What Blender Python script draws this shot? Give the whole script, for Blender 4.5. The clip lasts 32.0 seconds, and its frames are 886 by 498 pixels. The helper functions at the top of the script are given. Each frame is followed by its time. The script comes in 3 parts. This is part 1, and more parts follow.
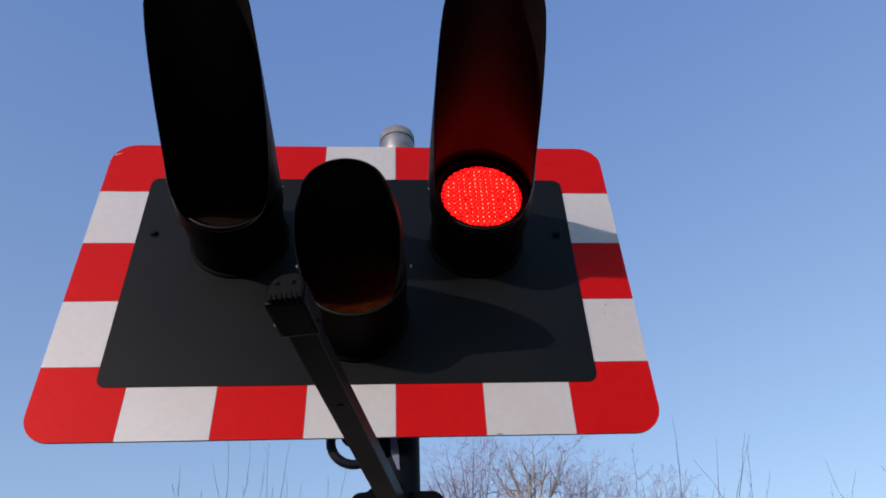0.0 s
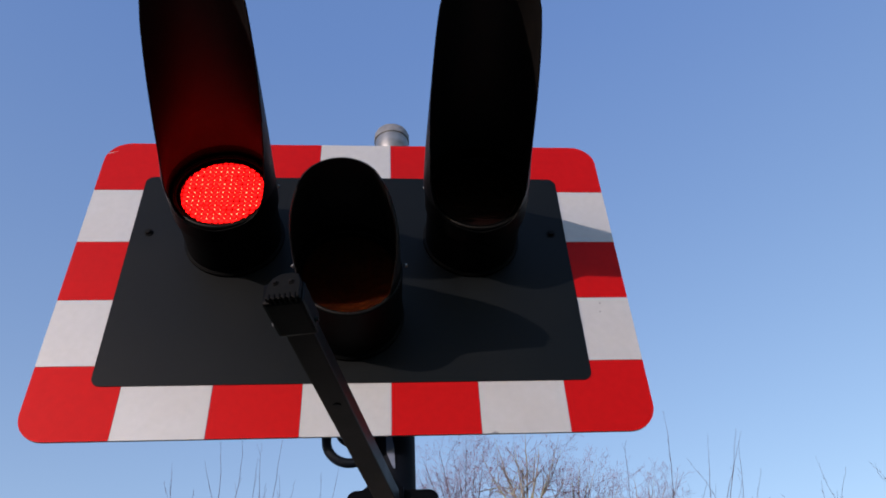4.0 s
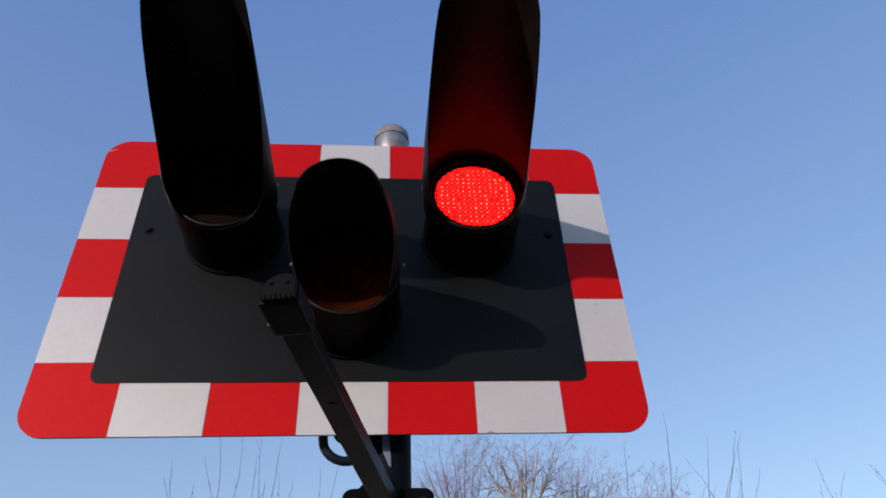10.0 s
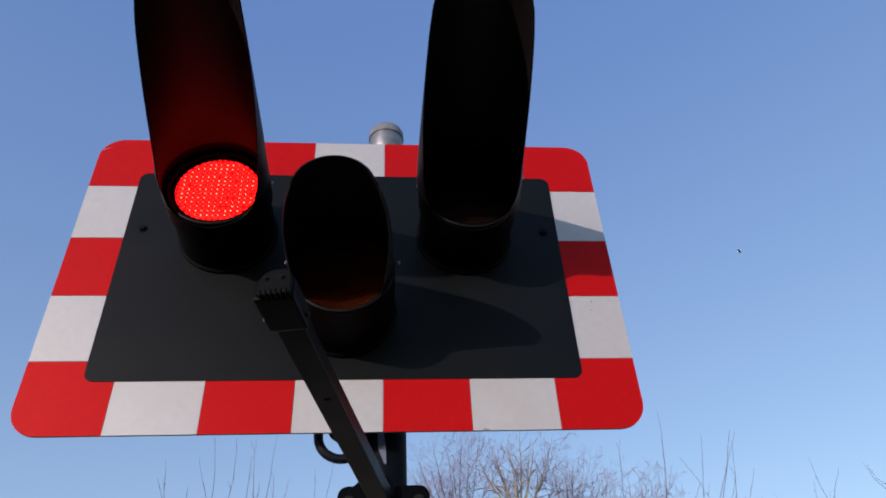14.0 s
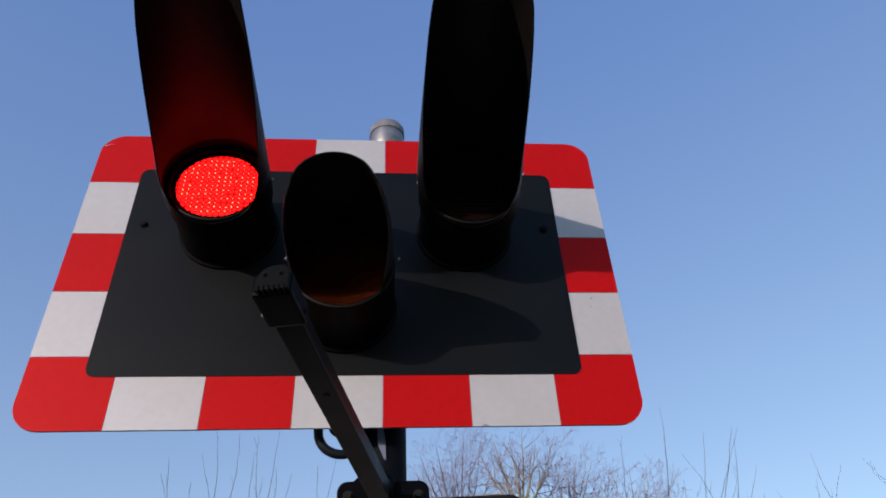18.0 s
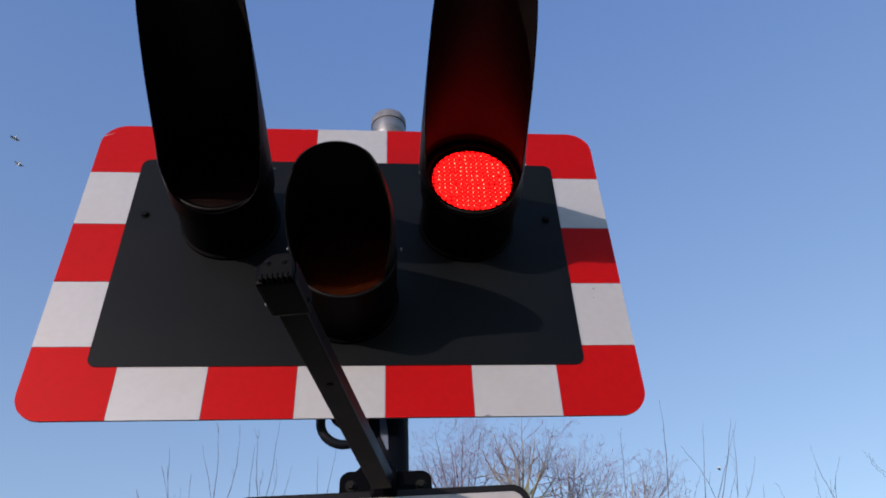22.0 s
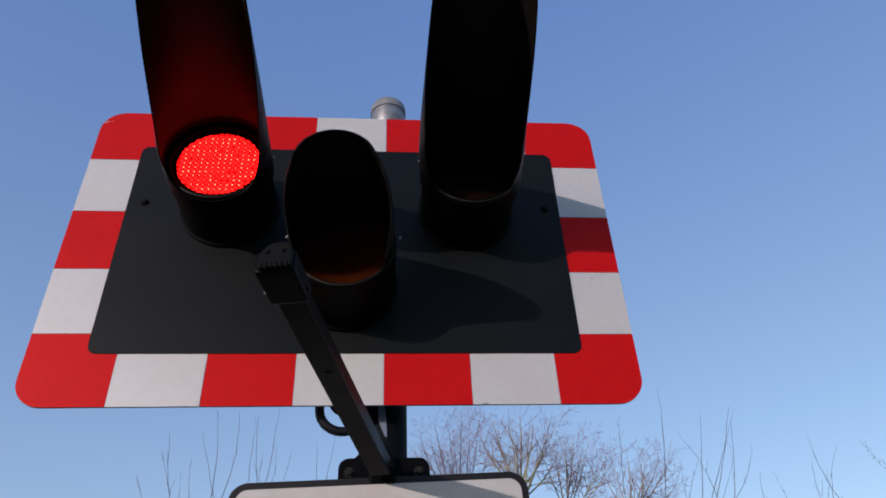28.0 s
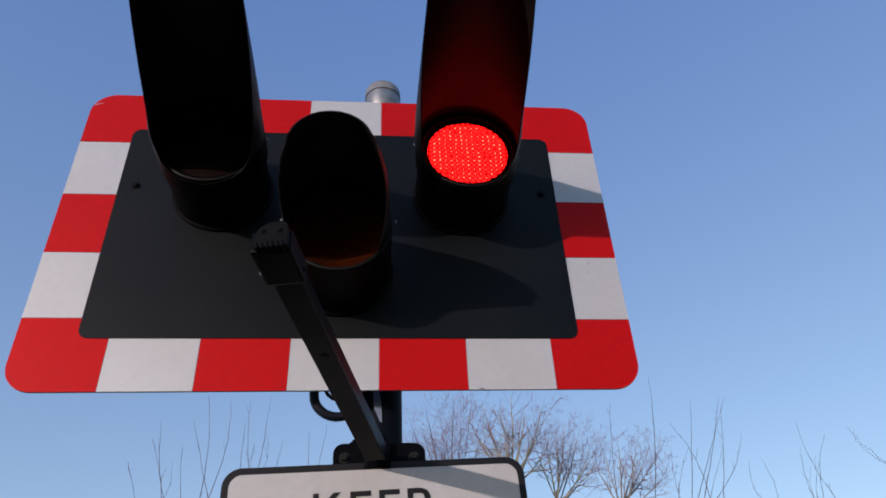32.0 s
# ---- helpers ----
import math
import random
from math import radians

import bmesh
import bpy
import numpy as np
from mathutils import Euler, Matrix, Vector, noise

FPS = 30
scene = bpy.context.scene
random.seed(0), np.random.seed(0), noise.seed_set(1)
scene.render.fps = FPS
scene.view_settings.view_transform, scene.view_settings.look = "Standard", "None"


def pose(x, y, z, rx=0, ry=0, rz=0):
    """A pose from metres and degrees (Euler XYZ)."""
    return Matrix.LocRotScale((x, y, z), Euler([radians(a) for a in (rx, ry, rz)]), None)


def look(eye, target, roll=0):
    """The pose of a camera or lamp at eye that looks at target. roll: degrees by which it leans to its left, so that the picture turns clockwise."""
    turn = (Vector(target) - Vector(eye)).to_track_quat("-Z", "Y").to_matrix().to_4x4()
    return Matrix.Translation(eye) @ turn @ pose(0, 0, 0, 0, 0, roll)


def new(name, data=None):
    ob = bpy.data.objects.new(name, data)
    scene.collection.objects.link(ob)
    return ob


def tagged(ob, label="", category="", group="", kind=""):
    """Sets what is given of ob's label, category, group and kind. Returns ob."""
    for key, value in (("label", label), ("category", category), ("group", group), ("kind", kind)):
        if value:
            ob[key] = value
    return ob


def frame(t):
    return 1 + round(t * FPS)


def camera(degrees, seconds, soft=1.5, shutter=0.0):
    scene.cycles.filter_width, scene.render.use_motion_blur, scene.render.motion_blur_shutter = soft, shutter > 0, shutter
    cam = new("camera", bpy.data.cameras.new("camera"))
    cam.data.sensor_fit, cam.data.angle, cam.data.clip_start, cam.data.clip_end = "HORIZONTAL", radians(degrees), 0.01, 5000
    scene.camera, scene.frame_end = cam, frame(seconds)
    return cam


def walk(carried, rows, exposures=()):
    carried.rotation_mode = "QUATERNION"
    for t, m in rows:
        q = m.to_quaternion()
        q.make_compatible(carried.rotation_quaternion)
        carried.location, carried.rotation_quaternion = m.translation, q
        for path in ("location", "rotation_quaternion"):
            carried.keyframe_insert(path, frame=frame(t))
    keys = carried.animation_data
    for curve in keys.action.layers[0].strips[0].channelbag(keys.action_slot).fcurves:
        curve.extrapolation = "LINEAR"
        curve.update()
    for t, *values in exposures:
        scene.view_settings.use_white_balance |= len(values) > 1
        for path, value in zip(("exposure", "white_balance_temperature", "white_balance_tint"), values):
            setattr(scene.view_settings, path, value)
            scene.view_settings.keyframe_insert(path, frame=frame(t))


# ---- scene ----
PATH = [
    (0, (0.0873, -1.3317, 1.6500), (0.2187, 0.2386, 2.8816), -2.99),
    (0.5, (0.0877, -1.3340, 1.6473), (0.2281, 0.2365, 2.8777), -3.12),
    (1, (0.0851, -1.3333, 1.6463), (0.2316, 0.2365, 2.8769), -3.26),
    (1.5, (0.0837, -1.3337, 1.6476), (0.2318, 0.2372, 2.8766), -3.28),
    (2, (0.0829, -1.3352, 1.6499), (0.2321, 0.2377, 2.8762), -3.28),
    (2.5, (0.0826, -1.3364, 1.6515), (0.2324, 0.2383, 2.8754), -3.28),
    (3, (0.0821, -1.3351, 1.6509), (0.2328, 0.2387, 2.8758), -3.30),
    (3.5, (0.0811, -1.3347, 1.6498), (0.2329, 0.2381, 2.8760), -3.42),
    (5.5, (0.0853, -1.3413, 1.6506), (0.2319, 0.2310, 2.8779), -3.02),
    (6, (0.0884, -1.3473, 1.6515), (0.2317, 0.2270, 2.8766), -2.79),
    (6.5, (0.0882, -1.3468, 1.6495), (0.2319, 0.2267, 2.8755), -2.83),
    (7, (0.0873, -1.3450, 1.6466), (0.2335, 0.2270, 2.8743), -3.01),
    (7.5, (0.0867, -1.3429, 1.6455), (0.2347, 0.2277, 2.8749), -3.07),
    (8, (0.0873, -1.3417, 1.6440), (0.2366, 0.2285, 2.8736), -3.22),
    (8.5, (0.0863, -1.3428, 1.6462), (0.2362, 0.2300, 2.8725), -3.02),
    (9, (0.0846, -1.3447, 1.6478), (0.2367, 0.2305, 2.8707), -3.01),
    (9.5, (0.0874, -1.3452, 1.6495), (0.2357, 0.2318, 2.8705), -2.80),
    (10, (0.0888, -1.3456, 1.6471), (0.2361, 0.2299, 2.8702), -2.80),
    (10.5, (0.0872, -1.3439, 1.6450), (0.2372, 0.2300, 2.8699), -2.98),
    (11, (0.0888, -1.3438, 1.6436), (0.2434, 0.2287, 2.8697), -3.03),
    (11.5, (0.0908, -1.3461, 1.6448), (0.2472, 0.2274, 2.8694), -2.88),
    (12, (0.0908, -1.3473, 1.6438), (0.2481, 0.2264, 2.8681), -2.92),
    (12.5, (0.0917, -1.3470, 1.6419), (0.2486, 0.2262, 2.8668), -2.95),
    (13, (0.0891, -1.3440, 1.6410), (0.2495, 0.2283, 2.8667), -3.14),
    (13.5, (0.0874, -1.3429, 1.6414), (0.2502, 0.2297, 2.8663), -3.25),
    (14, (0.0877, -1.3422, 1.6419), (0.2502, 0.2314, 2.8655), -3.26),
    (14.5, (0.0889, -1.3426, 1.6416), (0.2498, 0.2320, 2.8643), -3.15),
    (16.5, (0.0910, -1.3440, 1.6416), (0.2502, 0.2339, 2.8601), -3.08),
    (17, (0.0918, -1.3443, 1.6395), (0.2499, 0.2333, 2.8585), -3.09),
    (17.5, (0.0924, -1.3452, 1.6388), (0.2489, 0.2329, 2.8574), -3.08),
    (18, (0.0935, -1.3446, 1.6395), (0.2485, 0.2354, 2.8560), -3.01),
    (18.5, (0.0926, -1.3441, 1.6393), (0.2482, 0.2379, 2.8528), -3.01),
    (19, (0.0913, -1.3440, 1.6380), (0.2479, 0.2390, 2.8503), -2.96),
    (19.5, (0.0924, -1.3435, 1.6372), (0.2473, 0.2410, 2.8478), -2.93),
    (20, (0.0933, -1.3451, 1.6383), (0.2460, 0.2422, 2.8453), -2.73),
    (20.5, (0.0905, -1.3460, 1.6415), (0.2444, 0.2460, 2.8422), -2.74),
    (21, (0.0890, -1.3448, 1.6411), (0.2441, 0.2486, 2.8398), -2.81),
    (21.5, (0.0880, -1.3407, 1.6386), (0.2439, 0.2509, 2.8397), -2.88),
    (22, (0.0885, -1.3382, 1.6392), (0.2442, 0.2546, 2.8386), -2.96),
    (22.5, (0.0892, -1.3399, 1.6389), (0.2449, 0.2538, 2.8373), -2.90),
    (23, (0.0879, -1.3381, 1.6367), (0.2450, 0.2547, 2.8359), -3.07),
    (23.5, (0.0900, -1.3396, 1.6341), (0.2453, 0.2534, 2.8334), -3.10),
    (24, (0.0903, -1.3394, 1.6332), (0.2468, 0.2536, 2.8323), -3.14),
    (24.5, (0.0904, -1.3396, 1.6322), (0.2472, 0.2543, 2.8301), -3.23),
    (25, (0.0904, -1.3392, 1.6319), (0.2474, 0.2562, 2.8278), -3.35),
    (25.5, (0.0906, -1.3401, 1.6325), (0.2473, 0.2577, 2.8252), -3.35),
    (27.5, (0.0896, -1.3426, 1.6355), (0.2469, 0.2664, 2.8130), -2.96),
    (28, (0.0897, -1.3425, 1.6379), (0.2467, 0.2698, 2.8108), -2.70),
    (28.5, (0.0901, -1.3411, 1.6388), (0.2472, 0.2739, 2.8080), -2.63),
    (29, (0.0918, -1.3390, 1.6379), (0.2502, 0.2772, 2.8053), -2.69),
    (29.5, (0.0914, -1.3376, 1.6369), (0.2514, 0.2793, 2.8032), -2.59),
    (30, (0.0908, -1.3376, 1.6364), (0.2520, 0.2815, 2.7995), -2.59),
    (30.5, (0.0875, -1.3359, 1.6370), (0.2525, 0.2851, 2.7967), -2.66),
    (31, (0.0872, -1.3309, 1.6377), (0.2548, 0.2925, 2.7939), -2.81),
    (31.5, (0.0857, -1.3286, 1.6391), (0.2582, 0.2978, 2.7901), -2.85),
    (32, (0.0826, -1.3246, 1.6386), (0.2623, 0.3036, 2.7862), -2.96),
]
cam = camera(62.65, 32.0, soft=1.8)
walk(cam, [(t, look(eye, target, roll)) for t, eye, target, roll in PATH],
     exposures=[(0.0, 0.62, 6250, 25), (16.0, 0.58, 6200, 25), (32.0, 0.48, 6130, 25)])

# ---- daylight: low winter sun from behind the camera, clear blue sky ----
SUN_WAY = Vector((0.885, 1.0, -0.205)).normalized()
world = bpy.data.worlds.new("sky")
scene.world = world
world.use_nodes = True
wn = world.node_tree
wn.nodes.clear()
sky = wn.nodes.new("ShaderNodeTexSky")
sky.sky_type = "NISHITA"
sky.sun_disc = False
sky.sun_elevation = math.asin(-SUN_WAY.z)
sky.sun_rotation = math.atan2(-SUN_WAY.x, -SUN_WAY.y) % (2 * math.pi)
sky.air_density, sky.dust_density, sky.ozone_density = 1.0, 0.4, 1.5
bg = wn.nodes.new("ShaderNodeBackground")
bg.inputs["Strength"].default_value = 0.15
wo = wn.nodes.new("ShaderNodeOutputWorld")
haze = wn.nodes.new("ShaderNodeMix")          # thin even haze under the clear sky
haze.data_type = "RGBA"
haze.inputs["Factor"].default_value = 0.30
height = wn.nodes.new("ShaderNodeTexCoord")
split = wn.nodes.new("ShaderNodeSeparateXYZ")
rise = wn.nodes.new("ShaderNodeMapRange")
rise.inputs["From Min"].default_value, rise.inputs["From Max"].default_value = 0.2, 0.8
tone = wn.nodes.new("ShaderNodeMix")          # paler towards the horizon
tone.data_type = "RGBA"
tone.inputs[7].default_value = (0.78, 1.80, 4.05, 1)
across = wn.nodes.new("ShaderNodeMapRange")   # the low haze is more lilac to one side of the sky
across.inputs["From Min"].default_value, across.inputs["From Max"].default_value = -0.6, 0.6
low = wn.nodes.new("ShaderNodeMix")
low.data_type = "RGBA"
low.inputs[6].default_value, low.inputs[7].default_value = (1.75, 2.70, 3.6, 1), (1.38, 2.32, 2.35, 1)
wn.links.new(height.outputs["Generated"], split.inputs[0])
wn.links.new(split.outputs["Z"], rise.inputs["Value"])
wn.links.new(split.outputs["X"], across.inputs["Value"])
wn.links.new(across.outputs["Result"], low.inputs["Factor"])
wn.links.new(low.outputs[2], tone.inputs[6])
wn.links.new(rise.outputs["Result"], tone.inputs["Factor"])
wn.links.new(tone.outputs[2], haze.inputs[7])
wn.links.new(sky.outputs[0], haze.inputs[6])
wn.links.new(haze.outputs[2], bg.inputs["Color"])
wn.links.new(bg.outputs[0], wo.inputs["Surface"])
sun = new("sun", bpy.data.lights.new("sun", "SUN"))
sun.data.energy, sun.data.angle, sun.data.color = 2.1, radians(0.5), (1.0, 0.86, 0.72)
sun.matrix_world = look((-11, -10, 6), Vector((-11, -10, 6)) + SUN_WAY)


# ---- materials ----
def material(name, base, rough=0.5, metal=0.0, vary=0.15, scale=30.0, bump=0.0, bump_scale=200.0,
             spec=0.5, stain=None, stain_scale=4.0, stain_amount=0.4, coat=0.0):
    """Base colour with grain at one scale and stains at another, and a fine relief."""
    m = bpy.data.materials.new(name)
    m.use_nodes = True
    nt = m.node_tree
    b = nt.nodes["Principled BSDF"]
    b.inputs["Roughness"].default_value = rough
    b.inputs["Metallic"].default_value = metal
    b.inputs["Specular IOR Level"].default_value = spec
    b.inputs["Coat Weight"].default_value = coat
    tc = nt.nodes.new("ShaderNodeTexCoord")
    n1 = nt.nodes.new("ShaderNodeTexNoise")
    n1.inputs["Scale"].default_value, n1.inputs["Detail"].default_value = scale, 6
    nt.links.new(tc.outputs["Object"], n1.inputs["Vector"])
    r1 = nt.nodes.new("ShaderNodeMapRange")
    r1.inputs["From Min"].default_value, r1.inputs["From Max"].default_value = 0.3, 0.7
    r1.inputs["To Min"].default_value, r1.inputs["To Max"].default_value = 1 - vary, 1 + vary
    nt.links.new(n1.outputs["Fac"], r1.inputs["Value"])
    mul = nt.nodes.new("ShaderNodeVectorMath")
    mul.operation = "SCALE"
    mul.inputs[0].default_value = base
    nt.links.new(r1.outputs["Result"], mul.inputs["Scale"])
    colour = mul.outputs["Vector"]
    if stain:
        n2 = nt.nodes.new("ShaderNodeTexNoise")
        n2.inputs["Scale"].default_value, n2.inputs["Detail"].default_value = stain_scale, 8
        nt.links.new(tc.outputs["Object"], n2.inputs["Vector"])
        r2 = nt.nodes.new("ShaderNodeMapRange")
        r2.inputs["From Min"].default_value, r2.inputs["From Max"].default_value = 0.48, 0.72
        r2.inputs["To Min"].default_value, r2.inputs["To Max"].default_value = 0.0, stain_amount
        nt.links.new(n2.outputs["Fac"], r2.inputs["Value"])
        mix = nt.nodes.new("ShaderNodeMix")
        mix.data_type = "RGBA"
        nt.links.new(r2.outputs["Result"], mix.inputs["Factor"])
        nt.links.new(colour, mix.inputs[6])
        mix.inputs[7].default_value = (*stain, 1)
        colour = mix.outputs[2]
        r3 = nt.nodes.new("ShaderNodeMapRange")
        r3.inputs["To Min"].default_value, r3.inputs["To Max"].default_value = max(0.05, rough - 0.1), min(1, rough + 0.15)
        nt.links.new(n2.outputs["Fac"], r3.inputs["Value"])
        nt.links.new(r3.outputs["Result"], b.inputs["Roughness"])
    nt.links.new(colour, b.inputs["Base Color"])
    if bump:
        n3 = nt.nodes.new("ShaderNodeTexNoise")
        n3.inputs["Scale"].default_value, n3.inputs["Detail"].default_value = bump_scale, 4
        nt.links.new(tc.outputs["Object"], n3.inputs["Vector"])
        bm_ = nt.nodes.new("ShaderNodeBump")
        bm_.inputs["Strength"].default_value, bm_.inputs["Distance"].default_value = bump, 0.002
        nt.links.new(n3.outputs["Fac"], bm_.inputs["Height"])
        nt.links.new(bm_.outputs["Normal"], b.inputs["Normal"])
    return m


def glowing(name, colour, strength, dark=(0.05, 0.002, 0.001), cell=0.0):
    """A light's face; cell: width of the lens's moulded cells, whose joints pass less light."""
    m = bpy.data.materials.new(name)
    m.use_nodes = True
    nt = m.node_tree
    b = nt.nodes["Principled BSDF"]
    b.inputs["Base Color"].default_value = (*dark, 1)
    b.inputs["Roughness"].default_value = 0.5
    b.inputs["Specular IOR Level"].default_value = 0.1
    b.inputs["Emission Color"].default_value = (*colour, 1)
    b.inputs["Emission Strength"].default_value = strength
    if cell:
        tc = nt.nodes.new("ShaderNodeTexCoord")
        split = nt.nodes.new("ShaderNodeSeparateXYZ")
        nt.links.new(tc.outputs["Object"], split.inputs[0])
        joints = []
        for axis in ("X", "Z"):
            wave = nt.nodes.new("ShaderNodeMath")
            wave.operation = "PINGPONG"
            wave.inputs[1].default_value = cell / 2
            nt.links.new(split.outputs[axis], wave.inputs[0])
            edge = nt.nodes.new("ShaderNodeMapRange")
            edge.inputs["From Min"].default_value, edge.inputs["From Max"].default_value = 0.0, cell * 0.33
            edge.inputs["To Min"].default_value, edge.inputs["To Max"].default_value = 0.06, 1.0
            nt.links.new(wave.outputs[0], edge.inputs["Value"])
            joints.append(edge)
        both = nt.nodes.new("ShaderNodeMath")
        both.operation = "MULTIPLY"
        nt.links.new(joints[0].outputs["Result"], both.inputs[0])
        nt.links.new(joints[1].outputs["Result"], both.inputs[1])
        power = nt.nodes.new("ShaderNodeMath")
        power.operation = "MULTIPLY"
        power.inputs[1].default_value = strength
        nt.links.new(both.outputs[0], power.inputs[0])
        nt.links.new(power.outputs[0], b.inputs["Emission Strength"])
    return m


RED_SHEET = material("red_reflective_sheet", (0.46, 0.0040, 0.003), 0.47, 0.15, spec=0.12, vary=0.05, scale=60, bump=0.05, bump_scale=900, stain=(0.36, 0.006, 0.006), stain_amount=0.5, stain_scale=3)
WHITE_SHEET = material("white_reflective_sheet", (0.452, 0.463, 0.460), 0.45, 0.17, spec=0.5, vary=0.03, scale=60, bump=0.05, bump_scale=900, stain=(0.41, 0.40, 0.385), stain_amount=0.5, stain_scale=5)
PANEL_GREY = material("dark_grey_panel", (0.0020, 0.0034, 0.0041), 0.47, spec=0.160, vary=0.12, scale=120, bump=0.08, bump_scale=600, stain=(0.0037, 0.0056, 0.0066), stain_amount=0.5, stain_scale=5)
BACKING = material("aluminium_backing", (0.35, 0.35, 0.36), 0.45, 0.8, vary=0.1, scale=40)
HOOD_BLACK = material("matt_black_hood", (0.0062, 0.0056, 0.0053), 0.5, vary=0.2, scale=80, bump=0.1, bump_scale=500, spec=0.17, stain=(0.010, 0.0085, 0.007), stain_amount=0.5, stain_scale=14)
HOUSING_BLACK = material("black_housing", (0.0011, 0.0014, 0.0016), 0.5, spec=0.05, vary=0.2, scale=60, bump=0.08, stain=(0.002, 0.002, 0.002), stain_amount=0.6, stain_scale=16)
RUBBER = material("blue_black_rubber", (0.007, 0.0095, 0.015), 0.5, spec=0.25, vary=0.2, scale=60)
POST_PAINT = material("dark_blue_post_paint", (0.0032, 0.0050, 0.0090), 0.6, spec=0.07, vary=0.15, scale=30, bump=0.08, stain=(0.005, 0.007, 0.0105), stain_amount=0.5, stain_scale=10)
ARM_PAINT = material("black_arm_paint", (0.0014, 0.0015, 0.0016), 0.42, spec=0.045, vary=0.2, scale=40, bump=0.1, stain=(0.0026, 0.0023, 0.002), stain_amount=0.6, stain_scale=12)
GALV = material("galvanised_steel", (0.42, 0.42, 0.42), 0.5, 0.35, vary=0.12, scale=50, bump=0.1, stain=(0.25, 0.25, 0.26), stain_amount=0.6, stain_scale=18)
COLLAR_STEEL = material("weathered_collar_steel", (0.30, 0.30, 0.29), 0.42, 0.75, vary=0.15, scale=50, bump=0.1, stain=(0.14, 0.135, 0.12), stain_amount=0.7, stain_scale=16)
CAP_GREY = material("weathered_grey_cap", (0.2, 0.21, 0.22), 0.6, 0.2, vary=0.2, scale=50, stain=(0.1, 0.1, 0.1), stain_scale=20)
BOLT_STEEL = material("bright_bolt_steel", (0.34, 0.33, 0.31), 0.4, 0.8, vary=0.1, scale=200)
LIP_GREY = material("worn_lip_grey", (0.007, 0.0065, 0.006), 0.5, spec=0.15, vary=0.3, scale=90)
CLAMP_PAINT = material("blue_black_clamp_paint", (0.0014, 0.0019, 0.0030), 0.55, spec=0.04, vary=0.2, scale=40, bump=0.1)
CAP_PLATE = material("dark_grey_cast_plate", (0.0028, 0.0034, 0.0036), 0.5, spec=0.06, vary=0.2, scale=90, bump=0.1)
SKY_STRIP = material("sky_colour_strip", (0.13, 0.165, 0.24), 0.5, vary=0.1, scale=60)
BOLT_DULL = material("dull_green_grey_bolt", (0.012, 0.014, 0.0115), 0.6, 0.2, spec=0.15, vary=0.25, scale=150)
BOLT_DARK = material("dark_bolt", (0.004, 0.004, 0.0045), 0.6, spec=0.08, vary=0.1, scale=200)
SIGN_WHITE = material("sign_white", (0.43, 0.43, 0.415), 0.42, vary=0.04, scale=60, stain=(0.34, 0.325, 0.30), stain_amount=0.5, stain_scale=6)
SIGN_BLACK = material("sign_black", (0.008, 0.008, 0.009), 0.5, spec=0.2, vary=0.15, scale=80)
DARK_LENS = material("unlit_red_lens", (0.006, 0.0016, 0.0012), 0.3, spec=0.3, vary=0.2, scale=90, bump=0.5, bump_scale=160)
AMBER_LENS = material("unlit_amber_lens", (0.027, 0.0044, 0.0005), 0.45, spec=0.06, vary=0.3, scale=90, bump=0.8, bump_scale=110)   # light spreads inside the moulded lens
inside = AMBER_LENS.node_tree.nodes["Principled BSDF"].inputs
inside["Subsurface Weight"].default_value, inside["Subsurface Scale"].default_value = 1.0, 0.09
inside["Subsurface Radius"].default_value = (1.0, 0.5, 0.3)
RED_GLOW = glowing("lit_red_lens", (1.0, 0.0062, 0.0022), 3.7, cell=0.0121)
LED_GLOW = glowing("lit_red_diode", (1.0, 0.22, 0.10), 2.2)
BARK = material("grey_bark", (0.26, 0.235, 0.19), 0.85, vary=0.3, scale=6, bump=0.4, bump_scale=40, stain=(0.38, 0.40, 0.13), stain_amount=0.8, stain_scale=2.0)
TWIG = material("mauve_twig_bark", (0.225, 0.145, 0.19), 0.8, vary=0.3, scale=4)
DARK_LIMB = material("dark_purple_bark", (0.10, 0.078, 0.085), 0.85, vary=0.3, scale=6, bump=0.3, bump_scale=40)
SHOOT_BARK = material("dark_shoot_bark", (0.08, 0.066, 0.074), 0.8, vary=0.35, scale=5)
GRASS = material("rough_grass", (0.06, 0.08, 0.025), 0.9, vary=0.35, scale=1.5, bump=0.5, bump_scale=30, stain=(0.09, 0.08, 0.04), stain_amount=0.6, stain_scale=0.3)
ASPHALT = material("worn_asphalt", (0.05, 0.05, 0.052), 0.9, vary=0.25, scale=60, bump=0.4, bump_scale=150, stain=(0.07, 0.068, 0.065), stain_amount=0.6, stain_scale=1)
CONCRETE = material("kerb_concrete", (0.33, 0.32, 0.30), 0.85, vary=0.15, scale=20, bump=0.3, bump_scale=80, stain=(0.2, 0.19, 0.17), stain_scale=3)
FEATHER = material("white_feathers", (0.80, 0.84, 0.90), 0.7, vary=0.08, scale=20)
WING_GREY = material("grey_wing_feathers", (0.22, 0.23, 0.25), 0.7, vary=0.2, scale=12)
BEAK = material("dark_red_beak", (0.15, 0.03, 0.02), 0.5)


